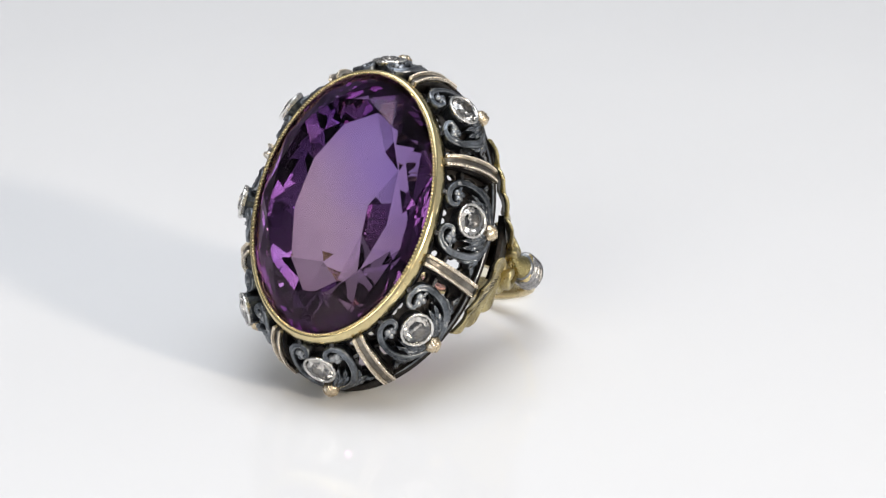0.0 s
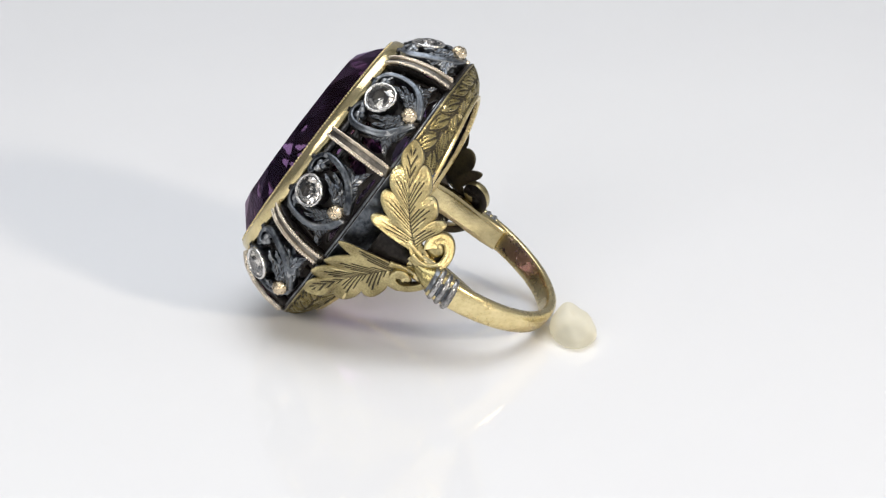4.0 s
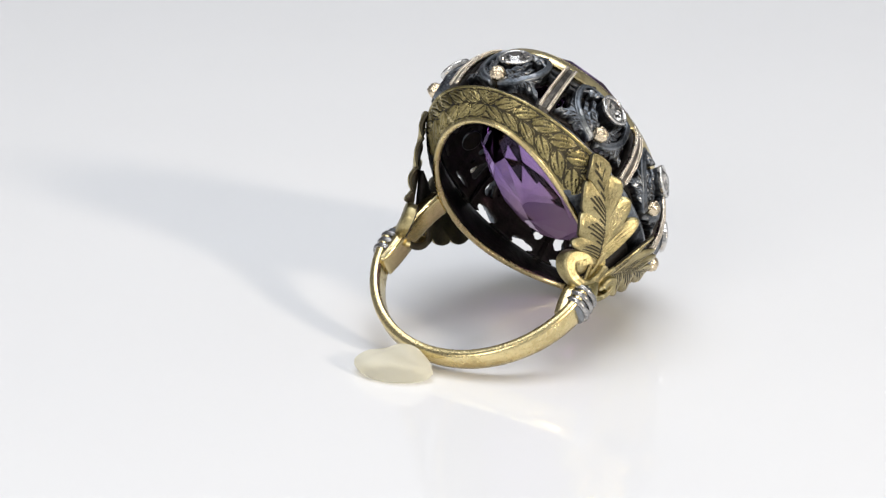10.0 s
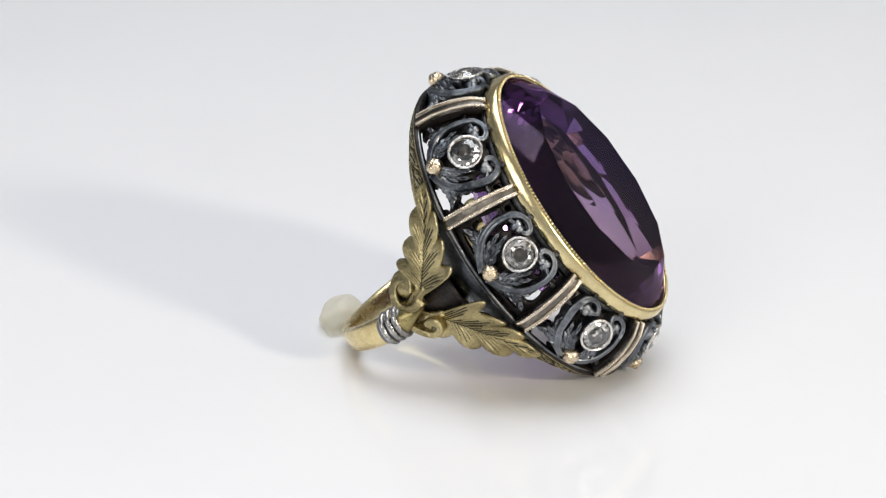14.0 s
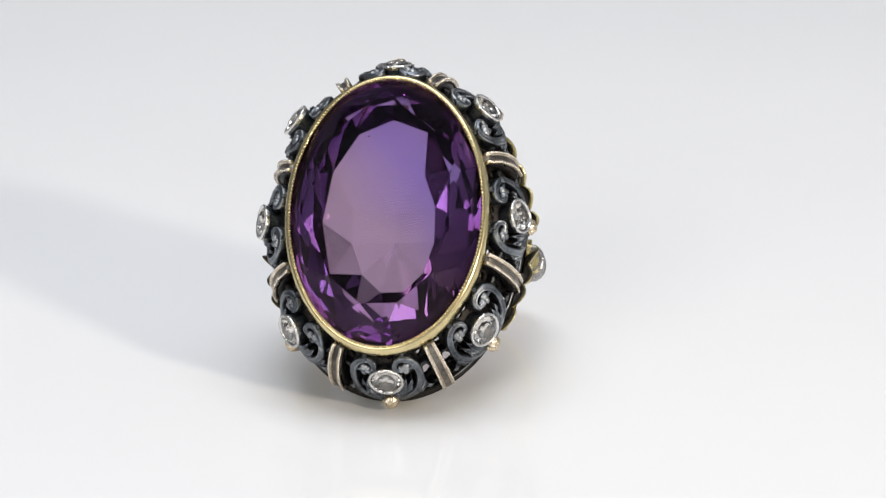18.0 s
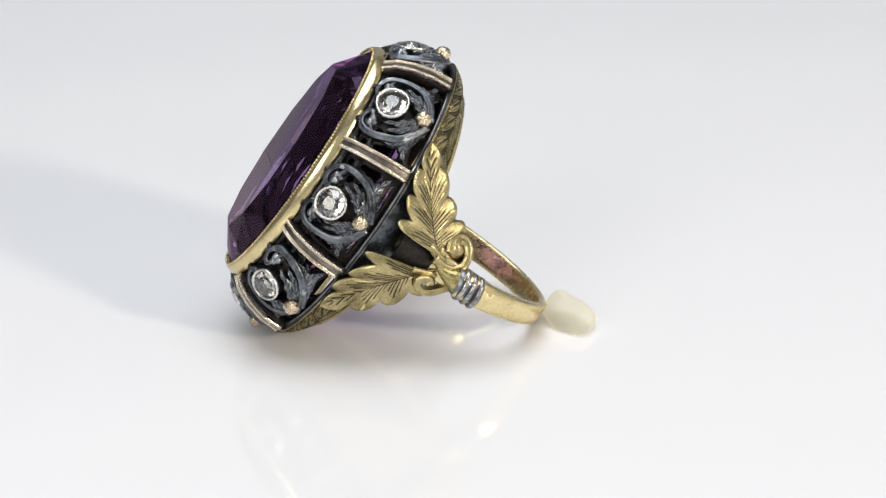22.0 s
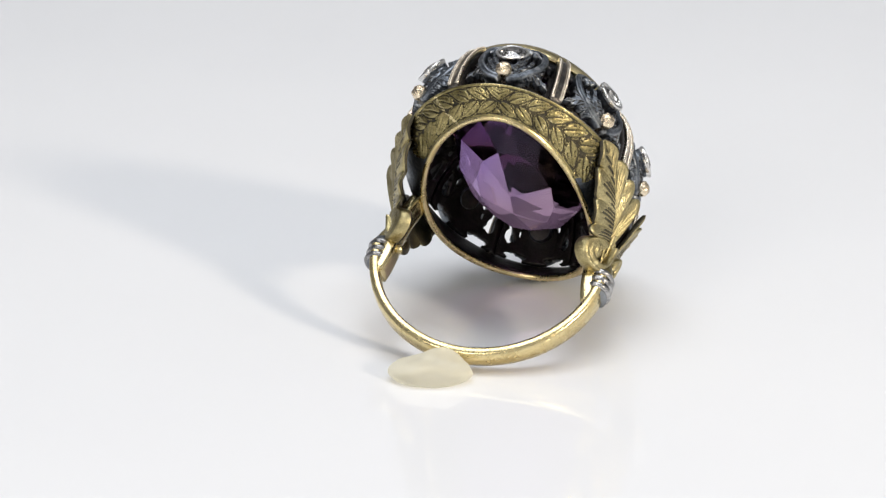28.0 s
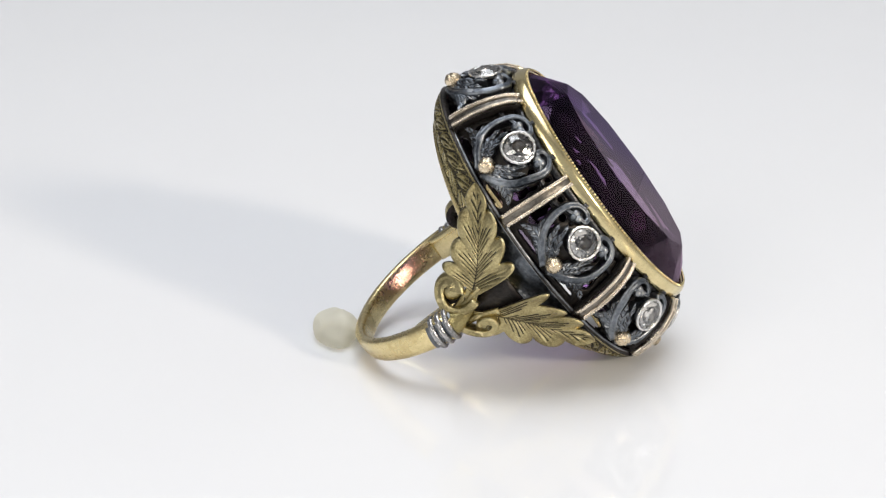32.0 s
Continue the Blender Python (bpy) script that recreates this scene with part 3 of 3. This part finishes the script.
def scrollwork(ring):
    """The eight open cells: paired scrolls with clovers, fronds, a diamond in its collet and a gold bead in each."""
    def pierced(x, y, q):
        a = abs(x)
        if q % 4 == 0 and y > 5.6:
            # closed behind the shoulder leaves
            return False
        wave = 0.10 * noise.noise(Vector((x * 1.3, y * 1.3, q)))
        return any(((a - cx) / rx) ** 2 + ((y - cy) / ry) ** 2 < 1 + 2 * wave for cx, cy, rx, ry in
                   ((2.3, 5.64, 1.35, 0.33), (3.45, 4.0, 0.5, 0.8), (3.62, 2.95, 0.26, 0.5), (3.55, 1.35, 0.3, 0.55), (2.25, 2.4, 0.36, 0.42), (2.45, 1.2, 0.17, 0.35),
                    (1.5, 0.97, 0.34, 0.19), (0.4, 0.6, 0.36, 0.42), (2.95, 0.5, 0.42, 0.3), (2.3, 3.5, 0.13, 0.42), (1.45, 2.2, 0.12, 0.28), (2.85, 4.25, 0.2, 0.3)))

    collet_mesh = diamond_mesh = bead_mesh = None
    for q, phi in enumerate(CELLS):
        j = random.Random(q)
        round_ = math.hypot(10.0 * math.sin(radians(phi)), 13.2 * math.cos(radians(phi)))
        gaps = [(b - phi + 180) % 360 - 180 for b in BARS]
        low_x, high_x = radians(max(g for g in gaps if g < 0)) * round_ + 0.25, radians(min(g for g in gaps if g > 0)) * round_ - 0.25

        def spread(side):
            # how wide the pattern is drawn on this side of the cell
            return (high_x if side > 0 else -low_x) / 4.35

        def at(x, y, h):
            # each cell swells a little between its ribs
            return cell_point(phi, x, y, h + 0.6 * max(0.0, 1 - (x / 3.6) ** 2) * math.sin(math.pi * min(max(y / 6.4, 0.05), 1)))
        for side in (-1, 1):
            k = side * spread(side)

            def wob():
                return j.uniform(-0.09, 0.09)
            bm = bmesh.new()
            line = [(side * 0.3, 5.45), (k * 1.5, 4.98 + wob()), (k * 2.4, 4.15), (k * 2.85 + wob(), 3.05), (k * 2.9, 1.85 + wob()),
                    (k * 2.45, 0.85), (k * 1.65, 0.48), (k * 1.02, 0.8), (k * 0.98, 1.35), (k * 1.4, 1.55)]
            ribbon(bm, line, lambda s: (0.18 + 0.13 * math.sin(math.pi * min(1, s * 0.92 + 0.12)) ** 0.8) * (1 + 0.1 * noise.noise(Vector((s * 7 + phi, side, 3)))), 1.0, at, 7, 0.05)
            scroll = part("scroll", bm, [OXIDE, PATINA_SHADE], ring, "oxidised silver scroll", True, G)
            bm = bmesh.new()
            for x, y, r in ((1.5, 1.58, 0.40), (1.98, 1.42, 0.40), (1.9, 1.85, 0.34)):
                made = bmesh.ops.create_icosphere(bm, subdivisions=2, radius=1)
                for v in made["verts"]:
                    c = v.co.copy()
                    v.co = at(k * x + c.x * r, y + c.y * r, -0.12 + c.z * (0.34 if c.z > 0 else 0.7)) * MM
            ribbon(bm, [(k * 2.0, 1.6), (k * 2.35, 1.75), (k * 2.75, 1.9)], lambda s: 0.15, 0.75, lambda x, y, h: at(x, y, h - 0.15), 3)
            part("clover", bm, [OXIDE, PATINA_SHADE], scroll, "small oxidised clover in the curl of a scroll")
            # fronds between scroll and collet
            for (a, b, c, wide, h0, n) in (((0.45, 5.1), (1.5, 4.5), (2.15, 3.0), 0.46, 0.12, 3), ((0.4, 4.7), (1.25, 4.1), (1.65, 2.55), 0.34, 0.28, 2)):
                bm = bmesh.new()
                leaf_mesh(bm, (k * a[0], a[1]), (k * b[0], b[1]), (k * c[0], c[1]), wide, lambda x, y, h: at(x, y, h + h0 - 0.75), n, 0.62, 40, 0.11, 5, 0.2)
                part("frond", bm, [OXIDE, PATINA_SHADE], ring, "oxidised silver frond beside a collet", True, G)
            # lobed leaf along the outside of the scroll
            bm = bmesh.new()
            leaf_mesh(bm, (k * 1.2, 5.1), (k * 3.0, 4.7), (k * 3.05, 3.1), 0.42, lambda x, y, h: at(x, y, h - 0.6), 4, 0.62, 52, 0.10, 5, 0.24)
            part("frond", bm, [OXIDE, PATINA_SHADE], ring, "oxidised silver leaf along a scroll", True, G)
            # the outer bract that runs down to the foot of the rib
            bm = bmesh.new()
            leaf_mesh(bm, (k * 0.9, 5.25), (k * 2.35, 4.2 + wob()), (k * 3.8, 5.2), 0.5, lambda x, y, h: at(x, y, h - 0.66), 3, 0.68, 44, 0.10, 5, 0.26)
            part("bract", bm, [OXIDE, PATINA_SHADE], ring, "dark oxidised silver leaf at the foot of a rib", True, G)
            # short links up to the rail under the bezel and across to the rib
            bm = bmesh.new()
            ribbon(bm, [(k * 1.75, 0.5), (k * 1.85, 0.2), (k * 1.9, -0.15)], lambda s: 0.26, 0.9, at, 3)
            ribbon(bm, [(k * 2.85, 2.3), (k * 3.3, 2.2), (k * 4.0, 2.25)], lambda s: 0.15 + 0.1 * abs(s - 0.5), 0.9, lambda x, y, h: at(x, y, h - 0.3), 3)
            part("link", bm, [IRON, PATINA_SHADE], scroll, "dark link between scroll and rail")
        # sawn backing added behind the scrolls; its near-black puts shade into their gaps
        bm = bmesh.new()
        cells = {}
        wide, tall = 84, 60
        for a in range(wide + 1):
            for b in range(tall + 1):
                x, y = low_x + (high_x - low_x) * a / wide, 0.1 + 5.85 * b / tall
                cells[a, b] = (bm.verts.new(at(x, y, -0.72) * MM), x, y)
        for a in range(wide):
            for b in range(tall):
                quad = [cells[c] for c in ((a, b), (a + 1, b), (a + 1, b + 1), (a, b + 1))]
                if not pierced(sum(c[1] / spread(c[1]) for c in quad) / 4, sum(c[2] for c in quad) / 4, q):
                    bm.faces.new([c[0] for c in quad])
        bmesh.ops.delete(bm, geom=[v for v in bm.verts if not v.link_faces], context="VERTS")
        rim = {v: [e.other_vert(v) for e in v.link_edges if e.is_boundary] for v in bm.verts if v.is_boundary}
        for again in range(5):
            moved = {v: (v.co * 2 + near[0].co + near[1].co) / 4 for v, near in rim.items() if len(near) == 2}
            for v, co in moved.items():
                v.co = co
        bmesh.ops.recalc_face_normals(bm, faces=bm.faces[:])
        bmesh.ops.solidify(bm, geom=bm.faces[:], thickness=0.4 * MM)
        part("gap_backing", bm, PATINA_SHADE, ring, "added near-black pierced backing for the shaded gaps behind the scrolls", True, G)
        # collet with its diamond
        p, o = at(0, 2.66, -0.75 if phi % 180 == 90 else -0.25), (outward(phi, 0.43) + Vector((0, 0, 0.12))).normalized()
        turn = Matrix.Translation(p * MM) @ o.to_track_quat("Z", "Y").to_matrix().to_4x4()
        if collet_mesh is None:
            bm = bmesh.new()
            rows = []
            for i in range(72):
                a = 2 * math.pi * i / 72
                w = 1 + 0.014 * math.cos(a * 18) + 0.02 * math.sin(a * 3)
                rows.append([(r * w * math.cos(a) * MM, r * w * math.sin(a) * MM, z * MM) for r, z in
                             ((0.92, -1.1), (1.08, -1.0), (1.14, -0.2), (1.27, 0.5), (1.37, 0.72), (1.38, 0.84), (1.31, 0.92), (1.2, 0.89), (1.13, 0.75), (1.05, 0.2))])
            skin(bm, rows, False, True, False, lambda i, j: 1 if j >= 8 else (0 if j >= 3 else 4))
            for z in (0.2, -1.1):
                back = [bm.verts.new(((1.08 if z > 0 else 0.93) * math.cos(2 * math.pi * i / 24) * MM, (1.08 if z > 0 else 0.93) * math.sin(2 * math.pi * i / 24) * MM, z * MM)) for i in range(24)]
                bm.faces.new(back).material_index = 2 if z > 0 else 3
            c = part("collet", bm, [WORN, IRON, FOIL, PATINA_SHADE, OXIDE], ring, "bright worn silver collet", True, G @ turn)
            collet_mesh = c.data
            bm = bmesh.new()
            pts = []
            for i in range(8):
                a = 2 * math.pi * i / 8
                b = a + math.pi / 8
                pts += [(0.56 * math.cos(a), 0.56 * math.sin(a), 1.12), (0.9 * math.cos(b), 0.9 * math.sin(b), 0.95), (0.70 * math.cos(b), 0.70 * math.sin(b), 0.52), (0.5 * math.cos(a), 0.5 * math.sin(a), 0.34)]
            for i in range(16):
                a = 2 * math.pi * i / 16
                pts += [(1.13 * math.cos(a), 1.13 * math.sin(a), 0.80), (1.13 * math.cos(a), 1.13 * math.sin(a), 0.76)]
            pts += [(0.14 * math.cos(i * math.pi / 4), 0.14 * math.sin(i * math.pi / 4), 0.24) for i in range(8)]
            for v in pts:
                bm.verts.new(Vector(v) * MM)
            bmesh.ops.convex_hull(bm, input=bm.verts[:])
            d = part("diamond", bm, DIAMOND, c, "small old-cut diamond", False)
            diamond_mesh = d.data
        else:
            spin = Matrix.Rotation(j.uniform(0, 6), 4, "Z")
            c = place("collet", collet_mesh, ring, "bright worn silver collet", G @ turn @ spin)
            place("diamond", diamond_mesh, c, "small old-cut diamond")
        p = at(0, 4.95, 0.3)
        m = G @ Matrix.Translation(p * MM) @ outward(phi, 0.8).to_track_quat("Z", "Y").to_matrix().to_4x4()
        if bead_mesh is None:
            bm = bmesh.new()
            ball(bm, (0, 0, 0), 0.66, 4)
            for v in bm.verts:
                u = v.co.normalized()
                cut = 0.0
                if u.z > -0.1:
                    cut = 0.13 * math.exp(-(math.sin(2.5 * math.atan2(u.y, u.x)) * math.hypot(u.x, u.y) / 0.16) ** 2)
                v.co *= 1 + 0.10 * noise.noise(u * 3.1) + 0.05 * noise.noise(u * 8) - cut
            bmesh.ops.create_cone(bm, cap_ends=True, segments=14, radius1=0.5 * MM, radius2=0.42 * MM, depth=1.3 * MM, matrix=Matrix.Translation((0, 0, -0.65 * MM)))
            b = part("bead", bm, BRIGHT, ring, "notched rose gold bead", True, m)
            bead_mesh = b.data
        else:
            place("bead", bead_mesh, ring, "notched rose gold bead", m)


def cocktail_ring():
    ring = new("cocktail_ring")
    tagged(ring, "antique gold and dark silver ring with an oval amethyst", "ring")
    stone(ring)
    bezel(ring)
    gallery_bars(ring)
    scrollwork(ring)
    base_band(ring)
    shoulders(ring)
    shank(ring)
    return ring


WAX_AT = Matrix.Translation((3.3 * MM, 9.5 * MM, 0.2 * MM)) @ Matrix.Rotation(radians(168), 4, "Z")


def wax_lump():
    """The lump of wax that holds the shank up on the disc."""
    bm = bmesh.new()
    made = bmesh.ops.create_icosphere(bm, subdivisions=4, radius=1)
    for v in made["verts"]:
        c = v.co
        k = 1 + 0.13 * noise.noise(c * 1.2 + Vector((4, 1, 2))) + 0.02 * noise.noise(c * 4)
        z = max(0.0, 0.8 + 1.35 * c.z * k + 0.25 * max(0.0, c.z) * noise.noise(c * 1.9 + Vector((2, 7, 1))))
        if c.z > 0:
            z += 0.75 * c.z * math.exp(-((c.x - 0.35) / 0.5) ** 2 - ((c.y - 0.4) / 0.5) ** 2)
        tip = 1 + 0.3 * max(0.0, abs(c.x) - 0.7)
        v.co = Vector((c.x * 3.15 * k * tip, c.y * 1.95 * k, z)) * MM
    return tagged(part("wax_lump", bm, WAX, None, "", True, WAX_AT),
                  "small ivory wax lump stuck beside the ring shank", "wax")


room()
disc = display_disc()
ring = cocktail_ring()
lump = wax_lump()


def motions():
    times = [0.5 * k for k in range(65)]
    walk(ring, [(t, pose(0, 0, 0, 0, 0, TURN * t)) for t in times])
    walk(disc, [(t, pose(0, 0, 0, 0, 0, TURN * t)) for t in times])
    walk(lump, [(t, pose(0, 0, 0, 0, 0, TURN * t) @ WAX_AT) for t in times])


motions()
